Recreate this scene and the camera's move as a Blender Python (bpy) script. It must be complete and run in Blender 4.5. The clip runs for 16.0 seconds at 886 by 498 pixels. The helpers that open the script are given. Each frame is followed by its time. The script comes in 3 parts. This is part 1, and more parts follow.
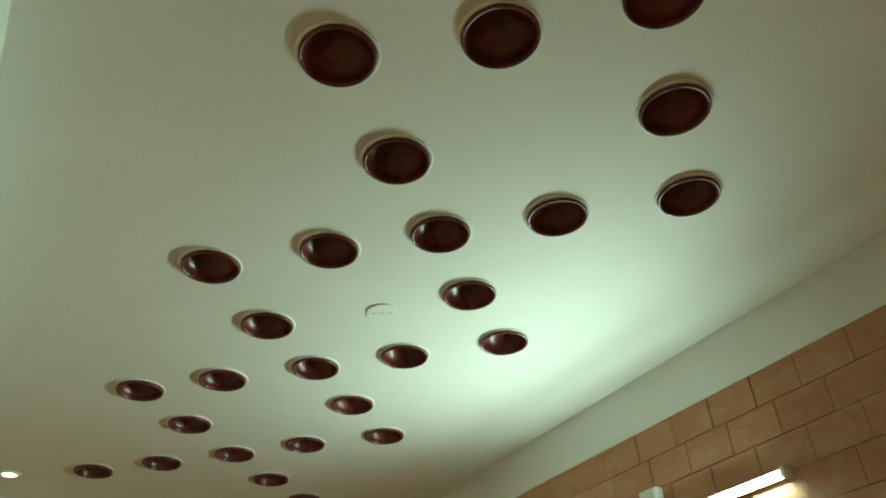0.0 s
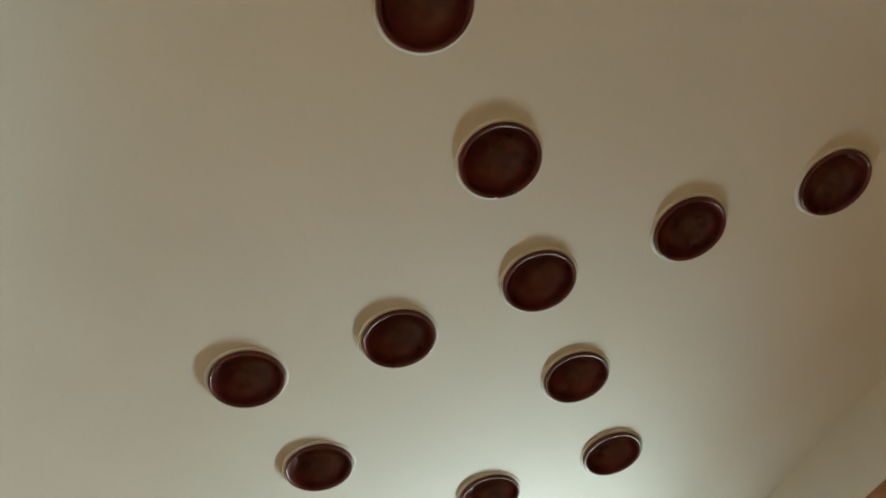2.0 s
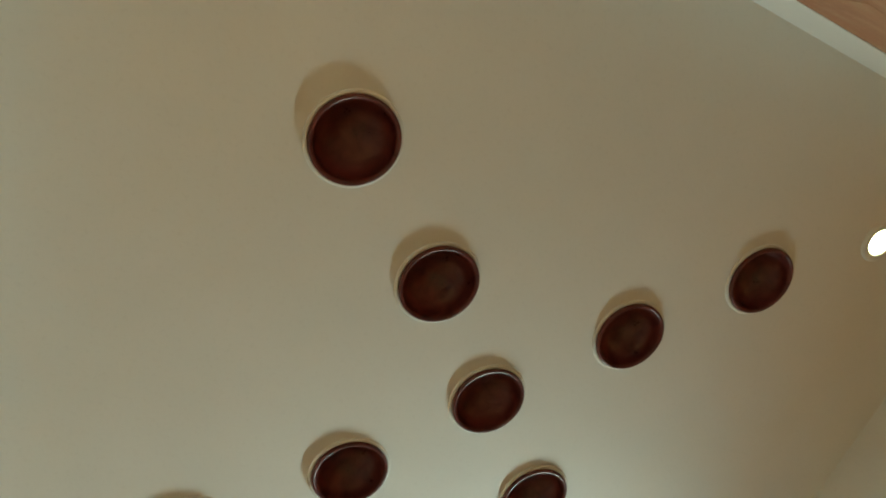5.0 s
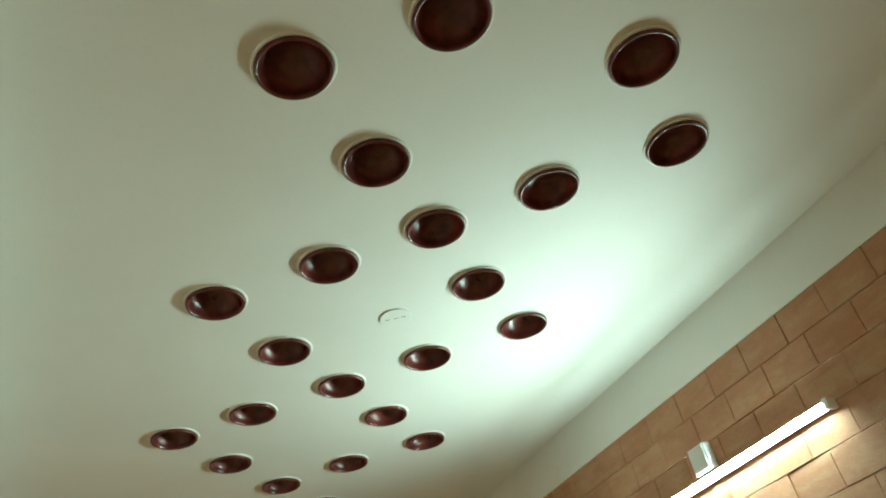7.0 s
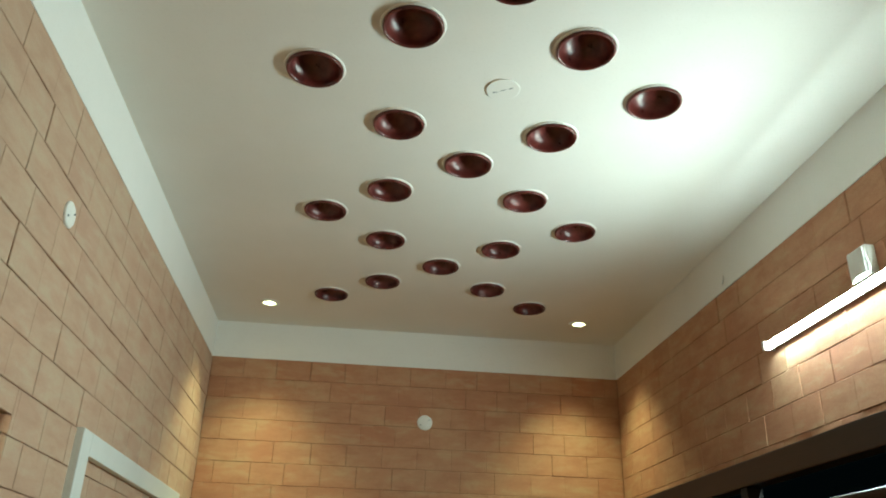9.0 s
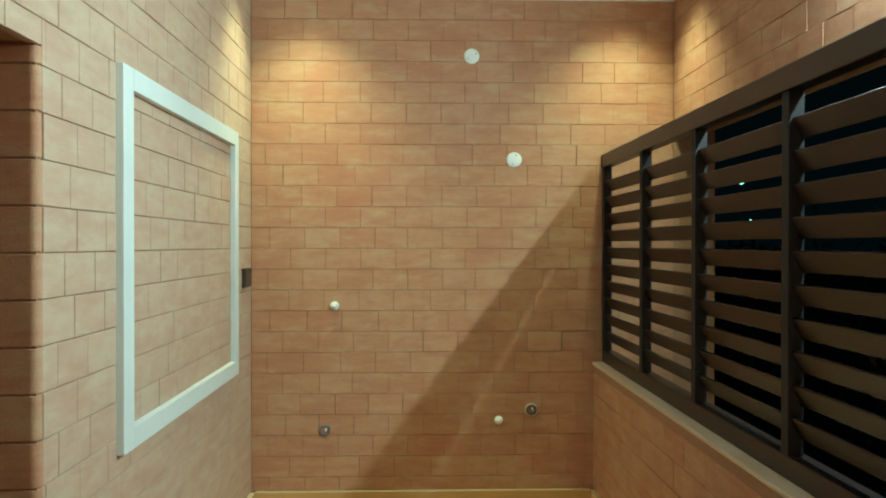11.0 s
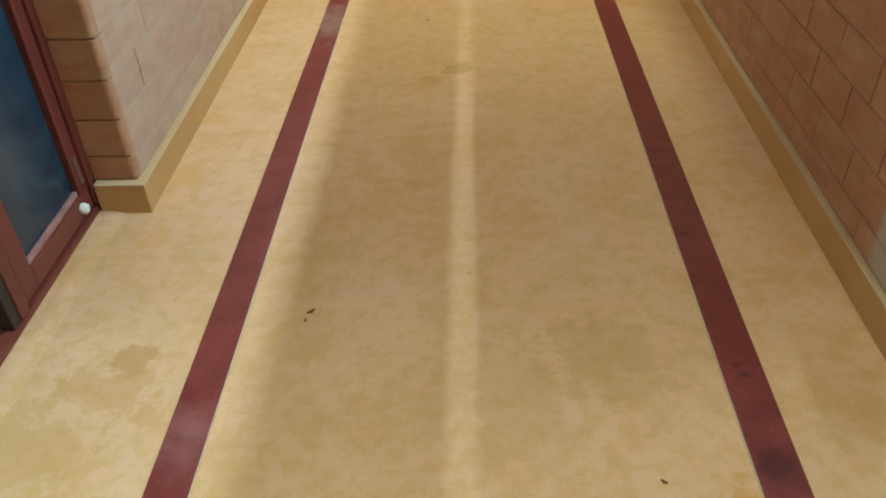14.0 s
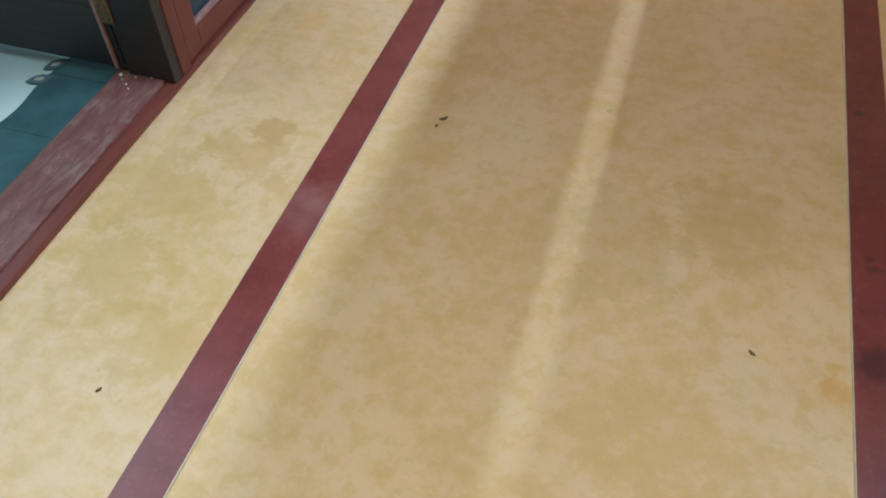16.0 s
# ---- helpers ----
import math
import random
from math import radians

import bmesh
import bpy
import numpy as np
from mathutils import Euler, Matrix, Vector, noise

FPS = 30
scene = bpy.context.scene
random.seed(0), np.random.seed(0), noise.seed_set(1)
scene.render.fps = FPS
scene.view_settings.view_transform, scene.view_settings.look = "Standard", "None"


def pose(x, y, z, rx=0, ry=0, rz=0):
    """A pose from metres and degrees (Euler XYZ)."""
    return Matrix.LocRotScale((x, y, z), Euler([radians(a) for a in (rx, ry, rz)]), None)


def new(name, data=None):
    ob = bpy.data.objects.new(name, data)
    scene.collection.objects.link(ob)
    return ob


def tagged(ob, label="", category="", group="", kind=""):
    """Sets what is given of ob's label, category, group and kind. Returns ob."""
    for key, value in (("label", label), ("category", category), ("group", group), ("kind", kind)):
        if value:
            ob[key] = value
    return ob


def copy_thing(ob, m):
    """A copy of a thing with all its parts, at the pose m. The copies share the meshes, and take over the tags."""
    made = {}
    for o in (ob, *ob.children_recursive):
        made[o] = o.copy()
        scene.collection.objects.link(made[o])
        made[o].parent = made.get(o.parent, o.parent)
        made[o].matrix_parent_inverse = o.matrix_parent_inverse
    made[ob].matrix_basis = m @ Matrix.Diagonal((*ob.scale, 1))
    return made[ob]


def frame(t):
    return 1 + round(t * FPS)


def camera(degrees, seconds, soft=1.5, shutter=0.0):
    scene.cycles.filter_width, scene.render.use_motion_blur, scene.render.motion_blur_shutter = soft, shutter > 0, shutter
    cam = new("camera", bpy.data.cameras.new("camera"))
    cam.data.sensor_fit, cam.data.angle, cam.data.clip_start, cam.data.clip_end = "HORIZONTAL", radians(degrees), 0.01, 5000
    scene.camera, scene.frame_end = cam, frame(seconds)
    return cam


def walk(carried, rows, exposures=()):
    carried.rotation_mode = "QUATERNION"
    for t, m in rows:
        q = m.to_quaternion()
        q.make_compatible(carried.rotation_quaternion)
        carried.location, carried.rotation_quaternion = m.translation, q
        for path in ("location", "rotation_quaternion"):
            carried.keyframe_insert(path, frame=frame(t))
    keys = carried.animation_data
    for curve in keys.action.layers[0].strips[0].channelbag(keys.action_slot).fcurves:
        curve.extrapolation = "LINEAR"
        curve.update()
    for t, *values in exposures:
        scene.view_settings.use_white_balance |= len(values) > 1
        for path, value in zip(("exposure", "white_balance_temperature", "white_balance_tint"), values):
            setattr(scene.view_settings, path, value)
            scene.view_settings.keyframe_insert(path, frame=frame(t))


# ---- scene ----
# x: across the porch, y: along it, z: up
cam = camera(58.75, 16.0, soft=1.9)
PATH = [
    (0, -0.576, 0.158, 1.779, 125.19, 2.65, -30.51),
    (0.5, -0.577, 0.163, 1.769, 123.71, 2.34, -24.54),
    (1, -0.571, 0.118, 1.785, 130.49, 5.50, -25.70),
    (1.5, -0.552, 0.058, 1.792, 137.59, 8.44, -26.91),
    (2, -0.554, 0.007, 1.788, 144.05, 11.44, -27.19),
    (2.5, -0.582, -0.045, 1.809, 148.18, 14.41, -27.20),
    (3, -0.591, -0.045, 1.795, 154.05, 16.79, -25.93),
    (3.2, -0.589, -0.065, 1.791, 155.73, 16.69, -25.70),
    (5.3, -0.551, 0.006, 1.786, 151.46, 17.53, -25.59),
    (5.5, -0.545, 0.017, 1.785, 148.36, 17.40, -25.76),
    (6, -0.519, 0.069, 1.795, 139.77, 15.93, -26.25),
    (6.5, -0.523, 0.134, 1.793, 132.37, 13.95, -25.79),
    (7, -0.504, 0.164, 1.768, 126.17, 10.41, -23.17),
    (7.5, -0.418, 0.210, 1.725, 122.14, 5.61, -20.62),
    (8, -0.268, 0.201, 1.712, 120.11, 1.64, -15.22),
    (8.2, -0.171, 0.179, 1.689, 119.60, 0.39, -12.91),
    (10.3, 0.222, 0.198, 1.592, 99.57, -0.95, -2.49),
    (10.5, 0.213, 0.202, 1.579, 96.75, -0.75, -2.22),
    (11, 0.208, 0.237, 1.542, 89.66, -0.02, -1.74),
    (11.5, 0.197, 0.243, 1.520, 80.68, 0.64, -1.77),
    (12, 0.227, 0.279, 1.457, 69.81, 0.60, -1.19),
    (12.5, 0.251, 0.295, 1.392, 60.22, 1.16, -0.54),
    (13, 0.229, 0.280, 1.398, 55.31, 0.83, 0.58),
    (13.5, 0.238, 0.291, 1.391, 53.43, 1.31, 1.19),
    (14, 0.234, 0.295, 1.380, 52.04, 1.39, 1.43),
    (14.5, 0.224, 0.311, 1.354, 48.01, 1.31, 1.49),
    (15, 0.225, 0.303, 1.339, 43.88, 1.53, 2.77),
    (15.5, 0.211, 0.295, 1.348, 42.62, 2.39, 6.41),
    (16, 0.320, 0.270, 1.340, 40.83, 0.81, 17.52),
]
EXPOSURES = [(0, -0.66, 6100, -44), (1.5, -0.38, 6050, -26), (2.5, -0.14, 5800, -14), (5.4, -0.12, 5850, -31), (6.2, -0.28, 5850, -39), (7.0, -0.28, 5750, -37), (8.2, -0.5, 5850, -26), (9.4, -0.3, 6050, -20),
             (10.3, -0.02, 6400, -16), (11.0, 0.4, 5100, -31), (11.5, 0.75, 4850, -32), (12, 0.93, 4800, -21), (13, 0.5, 5100, -15), (14.5, 0.53, 5150, -10), (15.0, 0.72, 4500, -9), (16, 0.54, 4650, -11)]
walk(cam, [(r[0], pose(*r[1:])) for r in PATH], EXPOSURES)

# ---- sky and lamp strengths: a porch at night ----
world = bpy.data.worlds.new("night_sky")
scene.world = world
world.use_nodes = True
world.node_tree.nodes["Background"].inputs[0].default_value = (0.0008, 0.0016, 0.002, 1)
TUBE = ((0.98, 0.97, 1.0), 610.0)
SPOT = ((1.0, 0.84, 0.49), 30.0, 120.0)   # colour, lens glow, watts
ROOM = ((0.85, 0.97, 1.0), 22.0)

# ---- sizes ----
XL, XP, XR = -0.768, 1.228, 1.711      # left wall, parapet, upper right wall
YE, YB = 4.85, -0.235                 # end wall, back wall
ZC, ZB = 3.2, 2.977                    # ceiling, underside of the white band
YJ, ZD, XD = 2.28, 2.055, -0.903      # door opening: far jamb, head, face of the joinery
YP = 1.615                             # near end of the parapet
COURSE, BLOCK, JOINT = 0.1215, 0.204, 0.0024


# ---- materials ----
class Nodes:
    """A node material with short ways to add nodes."""

    def __init__(self, name, rough=0.6, metal=0.0):
        self.m = bpy.data.materials.new(name)
        self.m.use_nodes = True
        self.t = self.m.node_tree
        self.b = self.t.nodes["Principled BSDF"]
        self.b.inputs["Roughness"].default_value = rough
        self.b.inputs["Metallic"].default_value = metal

    def add(self, kind, **values):
        n = self.t.nodes.new(kind)
        for k, v in values.items():
            n.inputs[k.replace("_", " ")].default_value = v
        return n

    def link(self, a, b):
        self.t.links.new(a, b)

    def coords(self, world_space=False):
        if world_space:
            return self.add("ShaderNodeNewGeometry").outputs["Position"]
        return self.add("ShaderNodeTexCoord").outputs["Object"]

    def noise(self, vec, scale, detail=4.0, rough=0.55, warp=0.0):
        n = self.add("ShaderNodeTexNoise", Scale=scale, Detail=detail, Roughness=rough, Distortion=warp)
        self.link(vec, n.inputs["Vector"])
        return n.outputs["Fac"]

    def span(self, val, lo, hi, out_lo=0.0, out_hi=1.0):
        n = self.add("ShaderNodeMapRange")
        self.link(val, n.inputs[0])
        for i, v in zip((1, 2, 3, 4), (lo, hi, out_lo, out_hi)):
            n.inputs[i].default_value = v
        return n.outputs[0]

    def maths(self, op, a, b=0.0):
        n = self.t.nodes.new("ShaderNodeMath")
        n.operation = op
        for i, v in enumerate((a, b)):
            if isinstance(v, (int, float)):
                n.inputs[i].default_value = v
            else:
                self.link(v, n.inputs[i])
        return n.outputs[0]

    def mix(self, fac, a, b, blend="MIX"):
        n = self.t.nodes.new("ShaderNodeMix")
        n.data_type, n.blend_type = "RGBA", blend
        for i, v in ((0, fac), (6, a), (7, b)):
            if isinstance(v, (int, float)):
                n.inputs[i].default_value = v
            elif isinstance(v, tuple):
                n.inputs[i].default_value = (*v, 1)
            else:
                self.link(v, n.inputs[i])
        return n.outputs[2]

    def base(self, col):
        self.link(col, self.b.inputs["Base Color"])

    def bump(self, h, strength, dist=0.01):
        n = self.add("ShaderNodeBump", Strength=strength, Distance=dist)
        self.link(h, n.inputs["Height"])
        self.link(n.outputs[0], self.b.inputs["Normal"])

    def rough(self, val):
        self.link(val, self.b.inputs["Roughness"])


def earth_block(name, pale=0.0):
    k = Nodes(name, 0.8)
    pos = k.coords(True)
    rnd = k.add("ShaderNodeObjectInfo").outputs["Random"]
    col = k.mix(rnd, (0.42, 0.182, 0.094), (0.47, 0.245, 0.133))
    big = k.noise(pos, 2.3, 5, 0.6)
    col = k.mix(k.span(big, 0.35, 0.7, 0, 0.5), col, (0.50, 0.345, 0.205))
    flat = k.add("ShaderNodeMapping")
    k.link(pos, flat.inputs[0])
    flat.inputs["Scale"].default_value = (3.0, 3.0, 11.0)
    streak = k.noise(flat.outputs[0], 1.9, 5, 0.62, 0.3)
    col = k.mix(k.span(streak, 0.5, 0.68, 0, 0.6), col, (0.36, 0.155, 0.085))
    col = k.mix(k.span(streak, 0.48, 0.32, 0, 0.65), col, (0.50, 0.355, 0.205))
    mid = k.noise(pos, 14, 5, 0.65)
    col = k.mix(k.span(mid, 0.5, 0.72, 0, 0.5), col, (0.36, 0.17, 0.083))
    fine = k.noise(pos, 160, 3, 0.7)
    col = k.mix(k.span(fine, 0.35, 0.75, 0, 0.35), col, (0.26, 0.135, 0.07))
    # pale greys and lightens the blocks, as the tube's light would
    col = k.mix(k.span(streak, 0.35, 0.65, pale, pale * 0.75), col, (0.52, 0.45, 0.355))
    # grey-beige patch over the near end of the parapet, with an uneven slanting edge
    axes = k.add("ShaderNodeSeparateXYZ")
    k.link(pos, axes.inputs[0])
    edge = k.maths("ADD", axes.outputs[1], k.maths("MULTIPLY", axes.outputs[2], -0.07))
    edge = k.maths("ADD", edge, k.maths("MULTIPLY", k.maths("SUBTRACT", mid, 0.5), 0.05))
    end_patch = k.maths("MULTIPLY", k.span(edge, 1.875, 1.84), k.maths("MULTIPLY", k.span(axes.outputs[0], 1.19, 1.2), k.span(axes.outputs[2], 0.86, 0.85)))
    col = k.mix(k.maths("MULTIPLY", end_patch, k.span(big, 0.3, 0.7, 0.95, 0.7)), col, (0.46, 0.40, 0.31))
    k.base(col)
    k.bump(k.maths("ADD", k.maths("MULTIPLY", mid, 1.6), fine), 0.35, 0.004)
    return k.m


def mortar():
    k = Nodes("mud_mortar", 0.9)
    n = k.noise(k.coords(True), 60)
    k.base(k.mix(n, (0.27, 0.148, 0.082), (0.36, 0.212, 0.125)))
    return k.m


def plaster(name, a, b, rough=0.7, bump=0.12):
    k = Nodes(name, rough)
    pos = k.coords(True)
    big = k.noise(pos, 1.7, 4, 0.6)
    fine = k.noise(pos, 90, 3, 0.6)
    col = k.mix(k.span(big, 0.35, 0.7), a, b)
    col = k.mix(k.span(fine, 0.55, 0.8, 0, 0.12), col, (0.45, 0.42, 0.36))
    k.base(col)
    k.bump(k.maths("ADD", k.maths("MULTIPLY", big, 2.5), k.maths("MULTIPLY", fine, 0.25)), bump, 0.01)
    return k.m


def stain_sheen(k, pos, x, y, r, warp, outer=1.05, inner=0.7):
    """A mask, 1 inside an uneven patch round (x, y)."""
    sub = k.t.nodes.new("ShaderNodeVectorMath")
    sub.operation = "SUBTRACT"
    k.link(pos, sub.inputs[0])
    sub.inputs[1].default_value = (x, y, 0)
    size = k.t.nodes.new("ShaderNodeVectorMath")
    size.operation = "LENGTH"
    k.link(sub.outputs[0], size.inputs[0])
    d = k.maths("ADD", size.outputs["Value"], k.maths("MULTIPLY", k.maths("SUBTRACT", warp, 0.5), r * 4.4))
    return k.span(d, r * outer, r * inner)


def cement_floor():
    k = Nodes("polished_ochre_cement", 0.42)
    pos = k.coords(True)
    big = k.noise(pos, 1.6, 5, 0.62, 0.4)
    mid = k.noise(pos, 6.5, 6, 0.68, 0.15)
    fine = k.noise(pos, 75, 4, 0.7)
    warp = k.noise(pos, 10, 6, 0.66, 0.25)
    col = k.mix(k.span(big, 0.3, 0.7), (0.63, 0.413, 0.21), (0.67, 0.454, 0.27))
    col = k.mix(k.span(mid, 0.50, 0.66, 0, 0.6), col, (0.54, 0.358, 0.15))
    patch = k.noise(pos, 3.1, 6, 0.66, 0.9)
    col = k.mix(k.span(patch, 0.52, 0.60, 0, 0.5), col, (0.56, 0.363, 0.14))
    col = k.mix(k.span(patch, 0.47, 0.35, 0, 0.6), col, (0.67, 0.477, 0.32))
    col = k.mix(k.span(mid, 0.48, 0.28, 0, 0.35), col, (0.68, 0.506, 0.33))
    camo = k.noise(pos, 21, 8, 0.7)
    col = k.mix(k.span(camo, 0.51, 0.57, 0, 0.45), col, (0.56, 0.355, 0.13))
    col = k.mix(k.span(camo, 0.46, 0.41, 0, 0.4), col, (0.69, 0.468, 0.31))
    col = k.mix(k.span(fine, 0.5, 0.8, 0, 0.25), col, (0.47, 0.315, 0.13))
    for x, y, r, a, c in ((0.18, 3.245, 0.06, 0.6, (0.42, 0.258, 0.05)), (0.079, 3.144, 0.04, 0.5, (0.42, 0.258, 0.05)),
                          (-0.602, 1.52, 0.12, 0.55, (0.53, 0.325, 0.13)), (-0.598, 1.615, 0.05, 0.55, (0.47, 0.277, 0.10)), (-0.755, 1.363, 0.15, 0.5, (0.52, 0.328, 0.11)),
                          (-0.726, 1.099, 0.13, 0.5, (0.51, 0.322, 0.10)), (-0.542, 0.962, 0.10, 0.5, (0.52, 0.328, 0.11)),
                          (0.779, 1.255, 0.05, 0.7, (0.58, 0.306, 0.07)), (0.228, 1.958, 0.02, 0.5, (0.35, 0.258, 0.15)), (0.55, 1.62, 0.15, 0.35, (0.45, 0.306, 0.12)),
                          (0.33, 1.50, 0.2, 0.25, (0.45, 0.306, 0.12)), (1.181, 2.419, 0.05, 0.5, (0.6, 0.334, 0.08)), (0.98, 3.95, 0.05, 0.4, (0.5, 0.315, 0.08)),
                          (-0.7, 2.12, 0.05, 0.5, (0.62, 0.353, 0.12)), (-0.7, 2.45, 0.06, 0.5, (0.62, 0.353, 0.12)), (-0.69, 2.85, 0.05, 0.5, (0.62, 0.353, 0.12)), (-0.7, 3.3, 0.06, 0.5, (0.62, 0.353, 0.12)), (1.13, 2.05, 0.04, 0.5, (0.62, 0.353, 0.12)), (1.13, 2.75, 0.05, 0.5, (0.62, 0.353, 0.12)), (1.12, 3.4, 0.05, 0.5, (0.62, 0.353, 0.12))):
        col = k.mix(k.maths("MULTIPLY", stain_sheen(k, pos, x, y, r, warp), a), col, c)
    k.base(col)
    k.rough(k.span(mid, 0.3, 0.75, 0.34, 0.52))
    k.bump(k.maths("ADD", k.maths("MULTIPLY", mid, 1.5), k.maths("MULTIPLY", fine, 0.2)), 0.06, 0.01)
    return k.m


def red_oxide():
    k = Nodes("red_oxide_cement", 0.36)
    pos = k.coords(True)
    mid = k.noise(pos, 8, 6, 0.65)
    fine = k.noise(pos, 80, 3)
    warp = k.noise(pos, 14, 4)
    col = k.mix(k.span(mid, 0.35, 0.7), (0.135, 0.023, 0.022), (0.20, 0.042, 0.038))
    col = k.mix(k.span(fine, 0.55, 0.8, 0, 0.3), col, (0.33, 0.12, 0.10))
    for x, y, r, a in ((0.866, 1.325, 0.045, 0.65), (0.871, 1.575, 0.016, 0.7), (0.86, 1.61, 0.012, 0.7), (0.853, 2.124, 0.013, 0.7), (0.86, 3.9, 0.012, 0.6), (-0.35, 3.663, 0.018, 0.8)):
        col = k.mix(k.maths("MULTIPLY", stain_sheen(k, pos, x, y, r, warp, 1.3, 0.4), a), col, (0.05, 0.012, 0.012))
    # pinkish-white sheen on the left band, painted into its red
    col = k.mix(k.maths("MULTIPLY", stain_sheen(k, pos, -0.395, 1.40, 0.06, warp, 1.8, 0.1), 0.25), col, (0.45, 0.28, 0.26))
    # paler patch towards the far end of the band
    col = k.mix(k.maths("MULTIPLY", stain_sheen(k, pos, -0.39, 3.75, 0.16, warp, 1.6, 0.1), 0.3), col, (0.5, 0.4, 0.35))
    k.base(col)
    k.bump(mid, 0.05, 0.01)
    return k.m


def wood(name, a, b, rough, along="Z", coat=0.0):
    k = Nodes(name, rough)
    pos = k.coords(True)
    m = k.add("ShaderNodeMapping")
    k.link(pos, m.inputs[0])
    m.inputs["Scale"].default_value = {"Z": (22, 22, 1.6), "Y": (22, 1.6, 22), "X": (1.6, 22, 22)}[along]
    g = k.noise(m.outputs[0], 3, 5, 0.65, 0.6)
    big = k.noise(pos, 3, 3)
    col = k.mix(k.span(g, 0.3, 0.7), a, b)
    col = k.mix(k.span(big, 0.45, 0.75, 0, 0.4), col, tuple(v * 0.6 for v in a))
    k.base(col)
    k.bump(g, 0.12, 0.003)
    k.b.inputs["Coat Weight"].default_value = coat
    k.b.inputs["Coat Roughness"].default_value = 0.2
    return k.m


def glazed_clay():
    k = Nodes("glazed_clay", 0.34)
    pos = k.coords()
    n = k.noise(pos, 22, 4, 0.6, 0.5)
    rnd = k.add("ShaderNodeObjectInfo").outputs["Random"]
    col = k.mix(k.span(n, 0.3, 0.7), (0.040, 0.008, 0.007), (0.17, 0.036, 0.030))
    col = k.mix(k.maths("MULTIPLY", rnd, 0.4), col, (0.10, 0.018, 0.014))
    k.base(col)
    k.rough(k.span(n, 0.3, 0.7, 0.27, 0.37))
    k.bump(n, 0.2, 0.003)
    return k.m


def plain(name, c, rough=0.5, metal=0.0, grain=30.0, vary=0.15):
    k = Nodes(name, rough, metal)
    n = k.noise(k.coords(), grain, 4, 0.6)
    k.base(k.mix(k.span(n, 0.3, 0.7), tuple(v * (1 - vary) for v in c), tuple(min(1, v * (1 + vary)) for v in c)))
    k.bump(n, 0.05, 0.003)
    return k.m


def glow(name, col, strength):
    k = Nodes(name, 0.5)
    k.b.inputs["Base Color"].default_value = (0.8, 0.8, 0.8, 1)
    k.b.inputs["Emission Color"].default_value = (*col, 1)
    k.b.inputs["Emission Strength"].default_value = strength
    return k.m


def tinted_glass():
    k = Nodes("dark_blue_glass", 0.06)
    n = k.noise(k.coords(True), 5, 4, 0.6, 0.8)
    k.base(k.mix(k.span(n, 0.35, 0.7), (0.012, 0.03, 0.055), (0.03, 0.065, 0.10)))
    k.rough(k.span(n, 0.35, 0.7, 0.08, 0.3))
    return k.m


def leaf_green():
    k = Nodes("leaf_green", 0.5)
    rnd = k.add("ShaderNodeNewGeometry").outputs["Random Per Island"]
    k.base(k.mix(rnd, (0.03, 0.07, 0.02), (0.09, 0.14, 0.05)))
    return k.m


# the second block material has the tube's light mixed into its colour
M_BLOCK, M_TUBELITBLOCK, M_MORTAR = earth_block("earth_block"), earth_block("tube_lit_earth_block", 0.5), mortar()
M_CEIL = plaster("ceiling_paint", (0.76, 0.75, 0.70), (0.80, 0.79, 0.75))
M_BAND = plaster("band_paint", (0.78, 0.78, 0.74), (0.82, 0.82, 0.79))
M_FLOOR, M_RED = cement_floor(), red_oxide()
M_SKIRT = plaster("ochre_skirting", (0.46, 0.27, 0.09), (0.55, 0.36, 0.14), 0.5)
M_SKIRTTOP = plaster("worn_skirting_edge", (0.50, 0.37, 0.19), (0.60, 0.48, 0.30), 0.6)
M_SILL = plaster("sill_cement", (0.54, 0.43, 0.30), (0.61, 0.51, 0.37), 0.7)
M_DARKWOOD = wood("dark_painted_wood", (0.012, 0.007, 0.006), (0.022, 0.012, 0.010), 0.36, "Y")
M_DARKPOST = wood("dark_painted_post", (0.012, 0.010, 0.009), (0.02, 0.015, 0.014), 0.8, "Z")
M_DOOR = wood("red_stained_wood", (0.12, 0.027, 0.019), (0.18, 0.042, 0.03), 0.48, "Y", 0.08)
M_DOORUP = wood("red_stained_stile", (0.10, 0.022, 0.016), (0.16, 0.036, 0.026), 0.48, "Z", 0.08)
# door wood coloured near black to carry the shade inside the doorway
M_SHADEDWOOD = wood("shaded_wood", (0.016, 0.012, 0.012), (0.035, 0.024, 0.02), 0.5, "X")


def worn_sill():
    k = Nodes("scuffed_sill_wood", 0.5)
    pos = k.coords(True)
    m = k.add("ShaderNodeMapping")
    k.link(pos, m.inputs[0])
    m.inputs["Scale"].default_value = (9.0, 2.0, 9.0)
    a, b = k.noise(m.outputs[0], 4, 6, 0.7, 1.2), k.noise(pos, 15, 5, 0.72, 0.5)
    col = k.mix(k.span(a, 0.35, 0.65), (0.13, 0.04, 0.032), (0.22, 0.10, 0.085))
    col = k.mix(k.span(k.maths("MULTIPLY", a, b), 0.27, 0.40, 0, 0.5), col, (0.30, 0.24, 0.22))
    k.base(col)
    k.bump(b, 0.3, 0.003)
    return k.m


